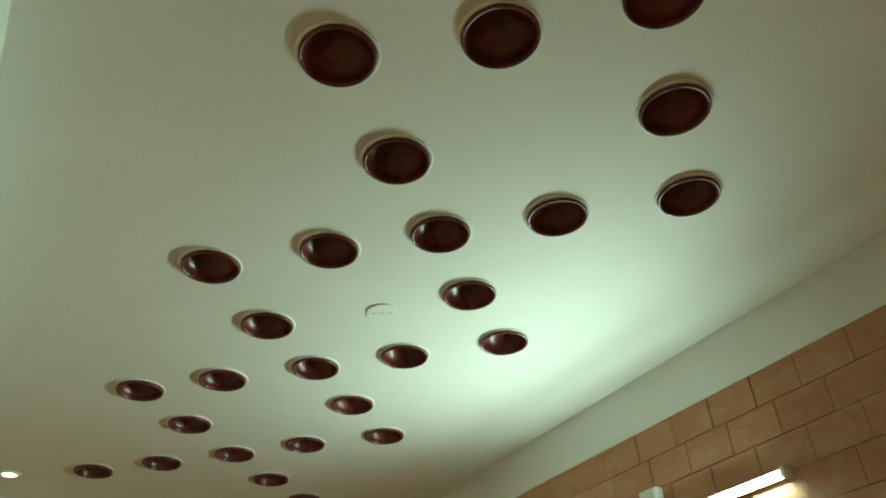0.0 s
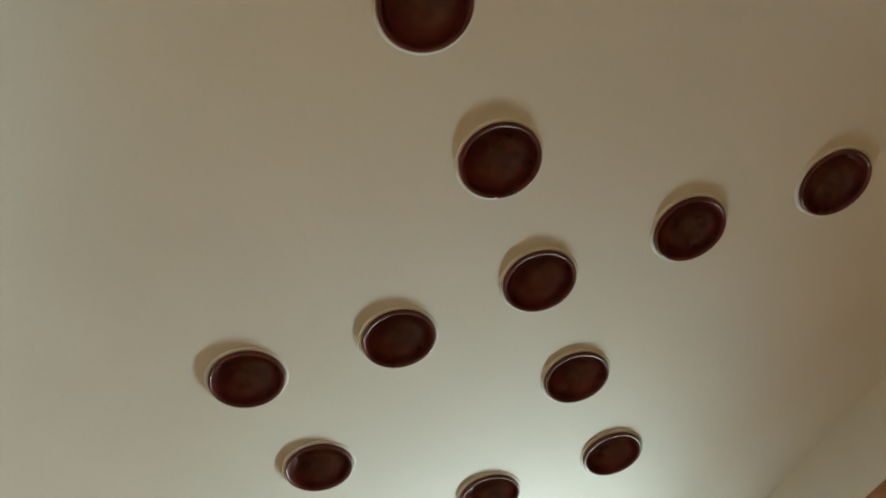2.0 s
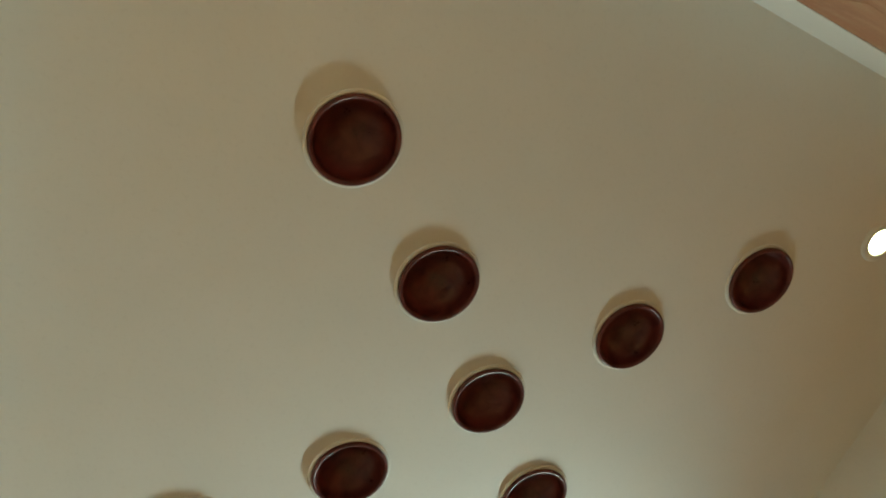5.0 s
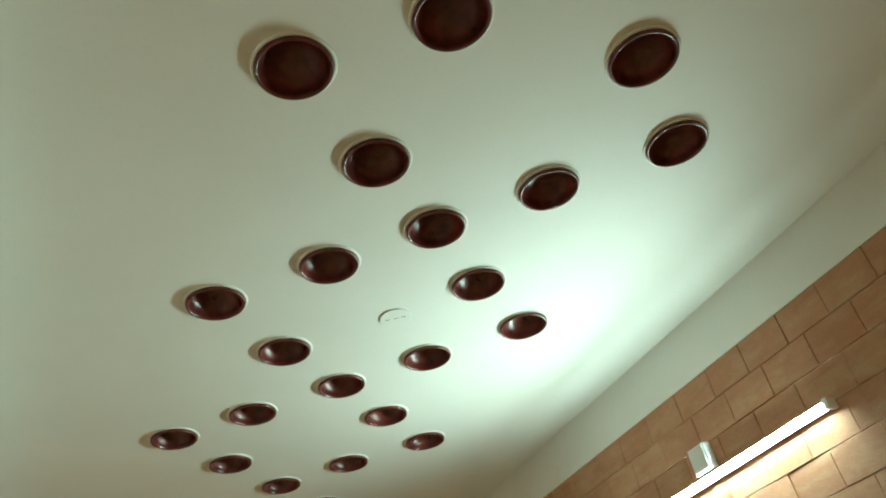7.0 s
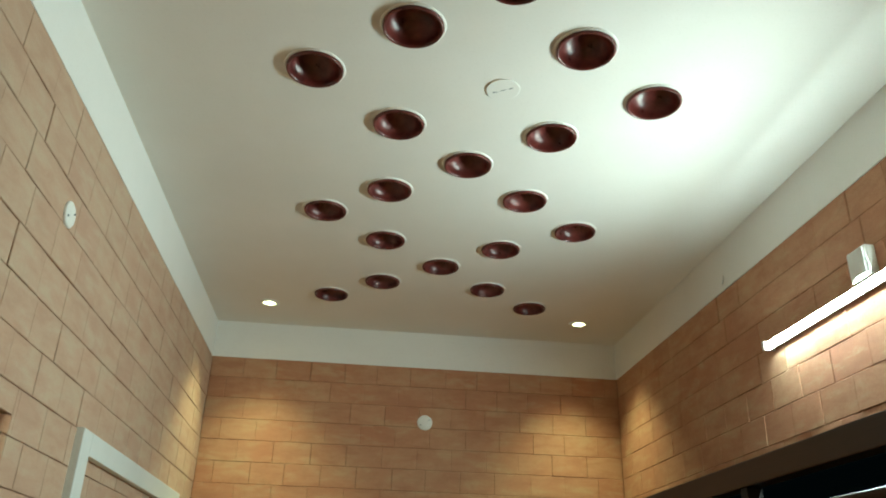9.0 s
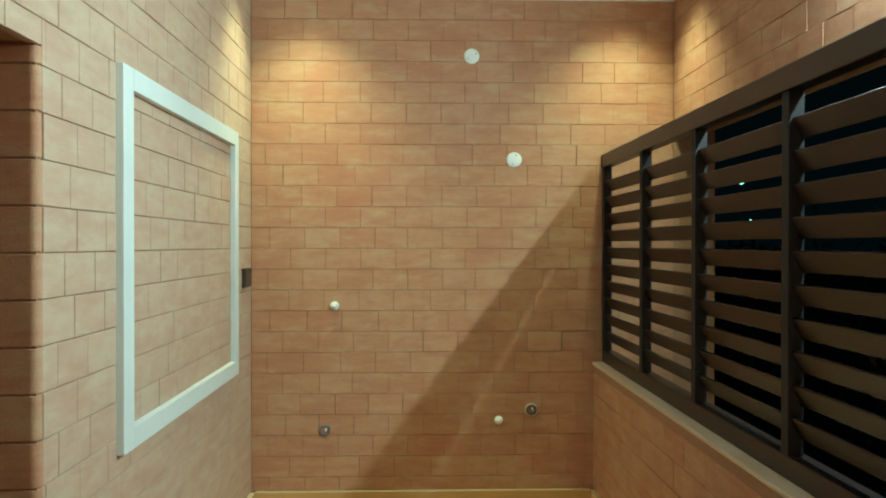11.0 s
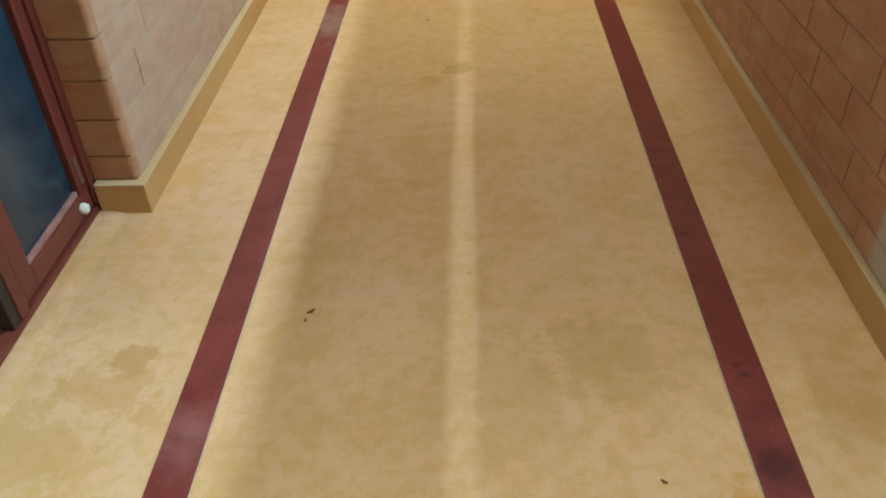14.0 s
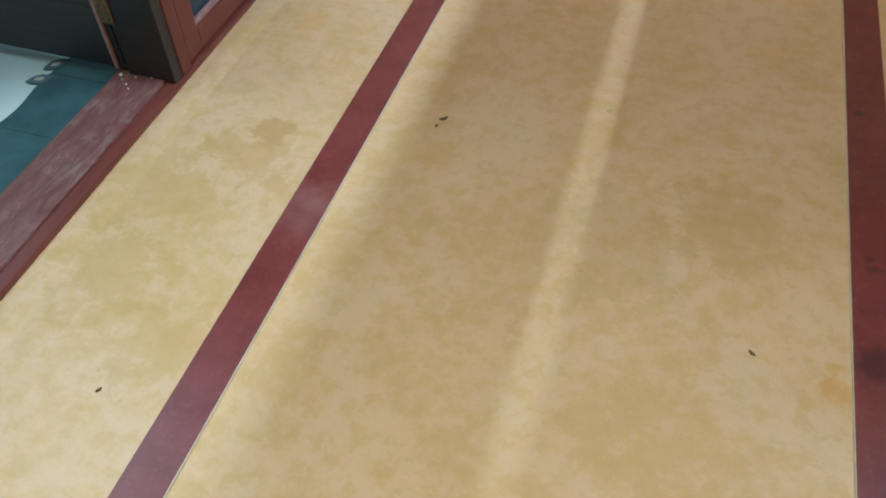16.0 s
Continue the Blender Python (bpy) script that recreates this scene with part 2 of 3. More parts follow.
M_SILLWOOD = worn_sill()
M_CLAY = glazed_clay()
M_BEAD = plain("faded_bead", (0.34, 0.19, 0.17), 0.5, 0, 25, 0.25)
M_BRASS = plain("tarnished_brass", (0.20, 0.12, 0.055), 0.45, 0.7, 60, 0.35)
M_WHITE = plain("white_plastic", (0.78, 0.79, 0.75), 0.4, 0, 40, 0.04)
M_FRAME = plaster("white_frame_paint", (0.62, 0.66, 0.63), (0.70, 0.73, 0.70), 0.5)
M_BLACK = plain("black_plastic", (0.03, 0.026, 0.022), 0.35)
M_GREY = plain("grey_pipe", (0.10, 0.13, 0.15), 0.4)
M_STEEL = plain("worn_steel", (0.5, 0.48, 0.44), 0.35, 1.0)
M_GLASS = tinted_glass()
M_TEAL = plain("teal_polished_stone", (0.06, 0.10, 0.105), 0.3, 0, 14, 0.25)
M_TILE = plain("cream_floor_tile", (0.62, 0.64, 0.58), 0.2, 0, 5, 0.06)
M_GLASSLINE = plain("white_inlay_strip", (0.52, 0.44, 0.33), 0.4)
M_LEAFDRY = plain("dry_leaf", (0.17, 0.11, 0.05), 0.8, 0, 80, 0.4)
M_SOIL = plain("garden_soil", (0.05, 0.04, 0.03), 0.95, 0, 9, 0.4)
M_GREEN = leaf_green()
M_ROOMWALL = plaster("room_paint", (0.6, 0.62, 0.6), (0.66, 0.68, 0.65))
M_TUBE = glow("tube_glow", *TUBE)
M_SPOT = glow("spot_glow", *SPOT[:2])
M_GARDEN = glow("garden_glow", (0.5, 1.0, 0.85), 2.2)


# ---- mesh helpers ----
def bm_box(bm, x0, x1, y0, y1, z0, z1, bevel=0.0):
    vs = [bm.verts.new((x, y, z)) for x in (x0, x1) for y in (y0, y1) for z in (z0, z1)]
    faces = [bm.faces.new([vs[i] for i in q]) for q in ((0, 1, 3, 2), (4, 6, 7, 5), (0, 4, 5, 1), (2, 3, 7, 6), (0, 2, 6, 4), (1, 5, 7, 3))]
    if bevel:
        bmesh.ops.bevel(bm, geom=list({e for f in faces for e in f.edges}), offset=bevel, segments=2, profile=0.6, affect="EDGES")
    return bm


def box(x0, x1, y0, y1, z0, z1, bevel=0.0):
    return bm_box(bmesh.new(), x0, x1, y0, y1, z0, z1, bevel)


def lathe(profile, seg=40):
    """A turned form: (radius, z) pairs spun round z."""
    bm = bmesh.new()
    rings = []
    for r, z in profile:
        if r < 1e-6:
            rings.append([bm.verts.new((0, 0, z))])
        else:
            rings.append([bm.verts.new((r * math.cos(2 * math.pi * i / seg), r * math.sin(2 * math.pi * i / seg), z)) for i in range(seg)])
    for a, b in zip(rings, rings[1:]):
        for i in range(seg):
            j = (i + 1) % seg
            q = [a[i % len(a)], a[j % len(a)], b[j % len(b)], b[i % len(b)]]
            q = list(dict.fromkeys(q))
            if len(q) > 2:
                bm.faces.new(q)
    return bm


def mesh(name, bm, material, smooth=False):
    bmesh.ops.recalc_face_normals(bm, faces=bm.faces)
    me = bpy.data.meshes.new(name)
    bm.to_mesh(me)
    bm.free()
    me.materials.append(material)
    if smooth:
        for p in me.polygons:
            p.use_smooth = True
    return me


def part(name, bm, material, parent, label="", smooth=False, m=None):
    ob = new(name, mesh(name, bm, material, smooth))
    ob.parent = parent
    if m is not None:
        ob.matrix_local = m
    return tagged(ob, label)


def thing(name, label, category, group="", m=None):
    ob = new(name)
    ob.empty_display_size = 0.05
    if m is not None:
        ob.matrix_world = m
    return tagged(ob, label, category, group)


def structure(name, bm, material, label, category="", smooth=False):
    return tagged(new(name, mesh(name, bm, material, smooth)), label, category, "", "structure")


# ---- floor with its inlaid border ----
floor = structure("floor", box(XD - 0.01, XR + 0.3, YB - 0.2, YE + 0.2, -0.12, 0.0), M_FLOOR, "stained ochre yellow polished cement porch floor", "floor")
BL0, BL1, BR0, BR1, BY0, BY1 = -0.440, -0.345, 0.821, 0.920, 4.465, 4.555
H = 0.0035
part("border_band", box(BL0, BL1, YB + 0.02, BY1, -0.02, H), M_RED, floor, "dark red oxide cement band")
part("border_band", box(BR0, BR1, YB + 0.02, BY1, -0.02, H), M_RED, floor, "dark red oxide cement band")
part("border_band", box(BL1, BR0, BY0, BY1, -0.02, H), M_RED, floor, "dark red oxide cement band")
part("inlay_strip", box(BL1, BL1 + 0.0025, YB + 0.02, BY0, -0.02, H + 0.001), M_GLASSLINE, floor, "thin white inlay strip")
part("inlay_strip", box(BR0 - 0.0025, BR0, YB + 0.02, BY0, -0.02, H + 0.001), M_GLASSLINE, floor, "thin white inlay strip")
ledge = bmesh.new()
rows = [[ledge.verts.new((XD + x, y, z)) for x, z in ((-0.01, -0.01), (-0.01, 0.008), (0.03, 0.0085), (0.045, 0.007), (0.085, -0.001), (0.085, -0.01))] for y in (YB, YJ - 0.03)]
for i in range(6):
    ledge.faces.new((rows[0][i], rows[0][(i + 1) % 6], rows[1][(i + 1) % 6], rows[1][i]))
ledge.faces.new(rows[0])
ledge.faces.new(rows[1])
part("door_ledge", ledge, M_FLOOR, floor, "low cement strip along the door sill")

# ---- walls: a mud core, and blocks laid over it further down ----
wall_end = structure("wall_end", box(XL - 0.25, XR + 0.25, YE + 0.006, YE + 0.22, 0, ZB), M_MORTAR, "orange-brown earth block end wall with dry joints", "wall")
wl = box(XL - 0.13, XL - 0.006, YJ + 0.006, YE + 0.006, 0, ZB)
bm_box(wl, XL - 0.13, XL - 0.006, YB - 0.2, YJ + 0.006, ZD + 0.008, ZB)
wall_left = structure("wall_left", wl, M_MORTAR, "earth block side wall round the door opening, tube light put into its colour", "wall")
wall_right = structure("wall_right", box(XR + 0.006, XR + 0.2, YB - 0.2, YE + 0.006, 2.2, ZB), M_MORTAR, "earth block wall above the timber screen", "wall")
wall_back = structure("wall_back", box(XL - 0.13, XR + 0.2, YB - 0.2, YB - 0.006, 0, ZB), M_MORTAR, "earth block wall at the near end of the porch", "wall")
parapet = structure("parapet_wall", box(XP + 0.012, XP + 0.2, YP + 0.006, YE + 0.006, 0, 0.836), M_MORTAR, "low earth block parapet under the timber screen", "wall")
structure("wall_pier", box(XL - 0.35, XL - 0.13, YJ + 0.012, YE + 0.2, 0, ZC), M_ROOMWALL, "painted inner face of the side wall", "wall")

# ---- ceiling and the white band below it ----
POTS = [(-0.077, 4.263), (0.193, 4.027), (0.472, 3.779), (0.753, 4.045), (1.033, 4.281), (0.182, 3.515),
        (0.730, 3.529), (1.024, 3.284), (-0.091, 3.258), (0.175, 3.031), (0.464, 2.781), (0.740, 3.033),
        (0.181, 2.544), (0.733, 2.543), (1.020, 2.281), (-0.106, 2.270), (0.190, 2.023), (0.718, 1.061),
        (0.444, 0.810), (-0.106, 1.302), (0.194, 1.077), (0.455, 1.793), (0.721, 2.051), (0.182, 1.559),
        (0.723, 1.559), (1.008, 1.302), (-0.109, 0.322), (0.188, 0.557), (0.724, 0.552), (1.003, 0.311)]
SPOTS = [(-0.429, 4.475), (1.378, 4.492), (-0.457, 0.101), (1.300, 0.110)]


def pierced_ceiling():
    """The soffit, with round holes for pots and downlights, and the slab over it."""
    bm = bmesh.new()
    loops = [[(XL - 0.2, YB - 0.2), (XR + 0.2, YB - 0.2), (XR + 0.2, YE + 0.2), (XL - 0.2, YE + 0.2)]]
    for r, places in ((0.0905, POTS), (0.036, SPOTS)):
        loops += [[(x + r * math.cos(a * math.pi / 16), y + r * math.sin(a * math.pi / 16)) for a in range(32)] for x, y in places]
    edges = []
    for lp in loops:
        vs = [bm.verts.new((x, y, ZC)) for x, y in lp]
        edges += [bm.edges.new((a, b)) for a, b in zip(vs, vs[1:] + vs[:1])]
    bmesh.ops.triangle_fill(bm, use_beauty=True, use_dissolve=False, edges=edges)
    bmesh.ops.recalc_face_normals(bm, faces=bm.faces)
    return bm_box(bm, XL - 0.4, XR + 0.3, YB - 0.3, YE + 0.3, ZC + 0.14, ZC + 0.26)


ceiling = structure("ceiling", pierced_ceiling(), M_CEIL, "off-white plastered ceiling", "ceiling")


def band(name, x0, x1, y0, y1):
    return structure(name, box(x0, x1, y0, y1, ZB, ZC + 0.001, 0.0), M_BAND, "white plastered band between blocks and ceiling", "trim")


band("trim_end", XL - 0.2, XR + 0.2, YE, YE + 0.2)
band("trim_left", XL - 0.13, XL, YB, YE)
band("trim_right", XR, XR + 0.2, YB, YE)
band("trim_back", XL - 0.2, XR + 0.2, YB - 0.2, YB)

# ---- skirting ----
SK = 0.103


def skirting(name, x0, x1, y0, y1):
    s = structure(name, box(x0, x1, y0, y1, -0.01, SK - 0.006, 0.003), M_SKIRT, "ochre cement skirting with a worn pale edge", "baseboard")
    part("top_edge", box(x0 - 0.0006, x1 + 0.0006, y0, y1, SK - 0.007, SK - 0.002, 0.002), M_SKIRTTOP, s, "worn pale cement top edge")


skirting("baseboard_left", XL - 0.02, XL + 0.024, YJ + 0.02, YE - 0.022)
skirting("baseboard_jamb", XD + 0.004, XL + 0.024, YJ - 0.03, YJ + 0.02)
skirting("baseboard_end", XL + 0.024, XP - 0.012, YE - 0.022, YE + 0.02)
skirting("baseboard_right", XP - 0.012, XP + 0.03, YP - 0.02, YE - 0.022)

# ---- sill on the parapet ----
sill = structure("window_sill", box(XP + 0.001, XP + 0.235, YP - 0.012, YE, 0.832, 0.85, 0.004), M_SILL, "cream cement sill on the parapet", "sill")

# ---- timber screen on the parapet ----
GX = 1.309
screen = thing("louvre_screen", "dark brown timber louvre screen standing on the parapet", "screen")
Y0, Y1 = YP + 0.005, YE - 0.002
part("top_rail", box(GX - 0.03, GX + 0.028, Y0, Y1, 1.993, 2.067, 0.004), M_DARKWOOD, screen)
part("bottom_rail", box(GX - 0.022, GX + 0.045, Y0, Y1, 0.851, 0.92, 0.004), M_DARKWOOD, screen)
posts = [YE - 0.027, 4.035, 3.30, 2.525, 1.75]
for k, y in enumerate(posts):
    part("post", box(GX - 0.024, GX + 0.024, y - 0.022, y + 0.022, 0.92, 1.993, 0.003), M_DARKPOST, screen)
for a, b in zip(posts[1:], posts):
    n = 10
    for i in range(n):
        z = 1.883 - 0.0975 * i
        s = box(-0.033, 0.033, a + 0.02, b - 0.02, -0.006, 0.006, 0.002)
        bmesh.ops.transform(s, matrix=Matrix.Translation((GX + 0.006, 0, z)) @ Matrix.Rotation(radians(65), 4, "Y"), verts=s.verts)
        part("slat", s, M_DARKWOOD, screen)

part("end_post", box(XP + 0.012, XP + 0.10, YP - 0.055, YP - 0.014, 0.0, 2.067, 0.004), M_DARKPOST, screen, "dark brown post at the open end")

# ---- tube lamp on the wall above the screen ----
TX, TZ, TY0, TY1 = XR - 0.026, 2.605, 1.725, 2.975
batten = thing("tube_lamp", "lit white LED tube batten fixed along the block wall", "lamp")
TILT = 21.5
turn = Matrix.Translation((TX, 0, TZ)) @ Matrix.Rotation(radians(-TILT), 4, "Y")
body = box(0.0005, 0.020, TY0, TY1, -0.016, 0.016, 0.003)
bmesh.ops.transform(body, matrix=turn, verts=body.verts)
part("batten_body", body, M_WHITE, batten)
t = bmesh.new()
arc = [radians(152 + 7 * i) for i in range(9)]
ends = [[t.verts.new((0.0226 + 0.027 * math.cos(a), y, 0.027 * math.sin(a))) for a in arc] for y in (TY0 + 0.012, TY1 - 0.012)]
for a0, a1, b0, b1 in zip(ends[0], ends[0][1:], ends[1], ends[1][1:]):
    t.faces.new((a0, a1, b1, b0))
bmesh.ops.transform(t, matrix=turn, verts=t.verts)
part("tube", t, M_TUBE, batten, "glowing cool white tube", True)
for y0, y1 in ((TY0 - 0.006, TY0 + 0.014), (TY1 - 0.014, TY1 + 0.006)):
    part("end_cap", box(TX - 0.021, XR, y0, y1, TZ - 0.018, TZ + 0.018, 0.004), M_WHITE, batten)
jb = thing("junction_box", "small white switch box above the tube lamp", "junction box")
part("back_box", box(XR - 0.035, XR + 0.002, 2.292, 2.388, 2.632, 2.735, 0.006), M_WHITE, jb)
part("cover", box(XR - 0.041, XR - 0.035, 2.299, 2.381, 2.639, 2.728, 0.004), M_WHITE, jb)

# ---- recessed downlights ----
def downlight():
    d = thing("downlight", "small lit recessed warm downlight in the ceiling", "lamp", "ceiling downlights")
    part("trim_ring", lathe([(0.036, 0.0), (0.037, -0.005), (0.050, -0.006), (0.056, 0.0), (0.056, 0.004)], 28), M_WHITE, d, "white trim ring", True)
    part("can", lathe([(0.036, 0.0), (0.034, 0.03), (0.034, 0.055), (0.0, 0.055)], 24), M_WHITE, d, "white inner can", True)
    part("lens", lathe([(0.0, 0.020), (0.028, 0.020), (0.033, 0.026)], 24), M_SPOT, d, "glowing warm lens", True)
    return d


first = downlight()
first.matrix_world = pose(*SPOTS[0], ZC - 0.001)
for p in SPOTS[1:]:
    copy_thing(first, pose(*p, ZC - 0.001))
for x, y in SPOTS:
    sp = new("downlight_beam", bpy.data.lights.new("downlight_beam", "SPOT"))
    sp.data.energy, sp.data.color, sp.data.spot_size, sp.data.spot_blend, sp.data.shadow_soft_size = SPOT[2], SPOT[0], radians(90), 1.0, 0.05
    sp.matrix_world = pose(x, y, ZC - 0.012)

# ---- clay pots sunk in the ceiling, in a diamond lattice ----


def clay_pot():
    p = thing("clay_pot", "dark red glazed clay pot mouth set in the ceiling", "clay pot", "clay pots in the ceiling")
    part("collar", lathe([(0.099, 0.001), (0.098, -0.002), (0.096, -0.0045), (0.093, -0.005), (0.0905, -0.004), (0.0905, 0.001)], 44), M_CEIL, p, "white plaster collar", True)
    prof = [(0.0905, -0.003), (0.0907, -0.0105), (0.0895, -0.013), (0.0872, -0.0142), (0.0845, -0.0135), (0.0822, -0.011), (0.0805, -0.006)]
    a, d = 0.0805, 0.060
    prof += [(a * math.cos(v), -0.006 + d * math.sin(v)) for v in [math.pi / 2 * i / 12 for i in range(1, 12)]] + [(0.0, -0.006 + d)]
    part("bowl", lathe(prof, 48), M_CLAY, p, "glossy dark red bowl", True)
    return p


pot = clay_pot()
pot.matrix_world = pose(*POTS[0], ZC)
for i, q in enumerate(POTS[1:]):
    copy_thing(pot, pose(*q, ZC, 0, 0, 47 * i))

# ---- round cover plates ----
def cover_plate(name, label, m, r=0.045):
    c = thing(name, label, "cover plate", "", m)
    part("plate", lathe([(r, -0.001), (r, 0.004), (r - 0.004, 0.007), (0.0, 0.008)], 32), M_WHITE, c, "", True)
    for s in (-1, 1):
        part("screw", lathe([(0.0035, 0.007), (0.0035, 0.0095), (0.0, 0.0095)], 10), M_GREY, c, "", True, pose(s * r * 0.55, s * r * 0.3, 0))
    return c


cover_plate("cover_plate", "round white blank cover plate on the block wall", pose(0.516, YE, 2.644, 90, 0, 0))
cover_plate("cover_plate", "round white blank cover plate on the block wall", pose(0.766, YE, 2.038, 90, 0, 0) @ pose(0, 0, 0, 0, 0, 40))
cover_plate("cover_plate", "round white blank cover plate on the side wall", pose(XL, 2.343, 2.65, 90, 0, 90), 0.04)
disc = thing("ceiling_plate", "round blank plate painted like the ceiling", "cover plate", "", pose(0.509, 2.29, ZC, 180, 0, 0) @ pose(0, 0, 0, 0, 0, 30))
part("plate", lathe([(0.056, -0.001), (0.056, 0.0035), (0.054, 0.0045), (0.0, 0.0045)], 36), M_CEIL, disc)
for d in (-0.028, 0.0, 0.028):
    part("slot", box(d - 0.008, d + 0.008, -0.0015, 0.0015, 0.004, 0.0052), M_GREY, disc, "small dark scuffed slot")

# ---- plugs and pipe stubs on the end wall ----
for x, z in ((-0.285, 1.182), (0.677, 0.508)):
    pl = thing("pipe_plug", "small white plastic plug in the block wall", "pipe plug", "", pose(x, YE, z, 90, 0, 0))
    part("flange", lathe([(0.026, -0.002), (0.026, 0.003), (0.015, 0.006)], 24), M_WHITE, pl, "", True)
    part("plug", lathe([(0.015, 0.002), (0.016, 0.026), (0.012, 0.032), (0.0, 0.033)], 20), M_WHITE, pl, "", True)
for x, z in ((-0.341, 0.456), (0.868, 0.569)):
    st = thing("pipe_stub", "dark grey open pipe end in the block wall", "pipe", "", pose(x, YE, z, 90, 0, 0))
    if x > 0:
        part("collar", lathe([(0.031, -0.001), (0.038, 0.001), (0.039, 0.006), (0.033, 0.010), (0.031, 0.008)], 24), M_SILL, st, "cream cement collar", True)
    part("pipe", lathe([(0.024, -0.02), (0.031, 0.0), (0.031, 0.016), (0.025, 0.017), (0.023, 0.0), (0.0, -0.002)], 24), M_GREY, st, "", True)
    c = lathe([(0.006, -0.002), (0.006, 0.03), (0.0, 0.031)], 10)
    part("cable_end", c, M_WHITE, st, "pale cable end", True, pose(0.006, 0.008, 0, 14, 0, 0))

# ---- black switch box beside the corner ----
sw = thing("switch_box", "small black switch box on the side wall", "switch box")
part("back_box", box(XL - 0.002, XL + 0.012, 4.60, 4.79, 1.302, 1.408, 0.004), M_BLACK, sw)
part("cover", box(XL + 0.012, XL + 0.018, 4.612, 4.778, 1.312, 1.398, 0.003), M_BLACK, sw)

# ---- white picture surround on the side wall ----
surround = thing("wall_frame", "large empty white painted frame raised on the side wall", "frame")
FY0, FY1, FZ0, FZ1, FW = 2.801, 4.418, 0.859, 2.128, 0.074
FD = XL + 0.026
part("frame_stile", box(XL - 0.003, FD, FY0, FY0 + FW + 0.02, FZ0, FZ1, 0.003), M_FRAME, surround)
part("frame_stile", box(XL - 0.003, FD, FY1 - FW, FY1, FZ0, FZ1, 0.003), M_FRAME, surround)
part("frame_rail", box(XL - 0.003, FD, FY0 + FW + 0.02, FY1 - FW, FZ1 - FW, FZ1, 0.003), M_FRAME, surround)
part("frame_rail", box(XL - 0.003, FD, FY0 + FW + 0.02, FY1 - FW, FZ0, FZ0 + FW, 0.003), M_FRAME, surround)

# ---- door joinery in the side wall ----
XB = XD - 0.13
jamb = tagged(thing("door_frame", "red-brown varnished door frame with a worn sill", "door frame"))
part("sill", box(XB - 0.06, XD - 0.04, YB, YJ, 0.0, 0.032, 0.005), M_SILLWOOD, jamb, "scuffed pinkish worn wooden sill")
part("sill_nosing", box(XD - 0.04, XD - 0.002, YB, YJ, 0.0, 0.026, 0.006), M_DOOR, jamb, "dark red sill nosing")
part("jamb_post", box(XB, XD - 0.001, YJ - 0.03, YJ + 0.005, 0.03, ZD, 0.004), M_DOORUP, jamb)
part("mullion", box(XB - 0.02, XD - 0.001, 1.737, 1.780, 0.03, ZD, 0.006), M_DOORUP, jamb)
# groove and rebate get their shade from the near-black wood
part("groove", box(XB, XD - 0.014, 1.780, 1.792, 0.03, ZD), M_SHADEDWOOD, jamb, "groove between the stiles, shade put into its colour")
part("rebate", box(XB - 0.02, XD - 0.006, 1.700, 1.737, 0.03, ZD, 0.003), M_SHADEDWOOD, jamb, "door rebate with shade put into its colour")
part("head", box(XB, XD - 0.001, YB, YJ + 0.005, ZD - 0.06, ZD + 0.01, 0.004), M_DOOR, jamb)
part("jamb_post", box(XB, XD - 0.001, YB, YB + 0.5, 0.03, ZD - 0.06, 0.004), M_DOORUP, jamb)

side = thing("side_panel", "closed glazed timber side leaf with dark blue glass", "door")
LX0, LX1 = XD - 0.055, XD - 0.012
L0, L1 = 1.792, YJ - 0.034
part("bottom_rail", box(LX0, LX1, L0 + 0.07, L1 - 0.0, 0.033, 0.10, 0.005), M_DOOR, side)
part("top_rail", box(LX0, LX1, L0 + 0.07, L1, ZD - 0.16, ZD - 0.064, 0.005), M_DOOR, side)
part("stile", box(LX0, LX1, L0, L0 + 0.07, 0.033, ZD - 0.064, 0.005), M_DOORUP, side)
part("stile", box(LX0 - 0.0, LX1 + 0.002, L1 - 0.05, L1 + 0.002, 0.10, ZD - 0.16, 0.005), M_DOORUP, side)
part("glass_pane", box(LX0 + 0.016, LX0 + 0.022, L0 + 0.07, L1 - 0.05, 0.10, ZD - 0.16), M_GLASS, side, "dark blue reflective glass")
part("glazing_bead", box(LX0 + 0.022, LX0 + 0.036, L0 + 0.07, L1 - 0.05, 0.10, 0.116, 0.003), M_BEAD, side, "faded pinkish glazing bead")
part("glazing_bead", box(LX0 + 0.022, LX0 + 0.034, L0 + 0.07, L0 + 0.082, 0.112, ZD - 0.17, 0.003), M_DOORUP, side)
part("bolt", box(LX1, LX1 + 0.008, L1 - 0.03, L1 - 0.018, 0.13, 0.22, 0.002), M_STEEL, side, "thin steel slide bolt")
part("stopper", lathe([(0.017, 0.0), (0.018, 0.008), (0.013, 0.018), (0.0, 0.021)], 20), M_WHITE, side, "white rubber door stopper", True, pose(LX1, 2.18, 0.066, 0, 90, 0))

leaf = thing("door_leaf", "dark red-brown timber door leaf standing open inward", "door")
part("hinge", box(XB - 0.046, XB - 0.004, 1.6965, 1.6995, 0.19, 0.29, 0.001), M_BRASS, leaf, "tarnished brass hinge plate")
for hx in (XB - 0.036, XB - 0.016):
    for hz in (0.205, 0.24, 0.275):
        part("hinge_screw", lathe([(0.0035, 0.0), (0.003, 0.0012), (0.0, 0.0014)], 10), M_BLACK, leaf, "", True, pose(hx, 1.6965, hz, 90, 0, 0))
part("edge_strip", box(XB - 0.062, XB - 0.05, 1.70, 1.712, 0.04, ZD - 0.07, 0.002), M_BEAD, leaf, "pale worn leaf edge")
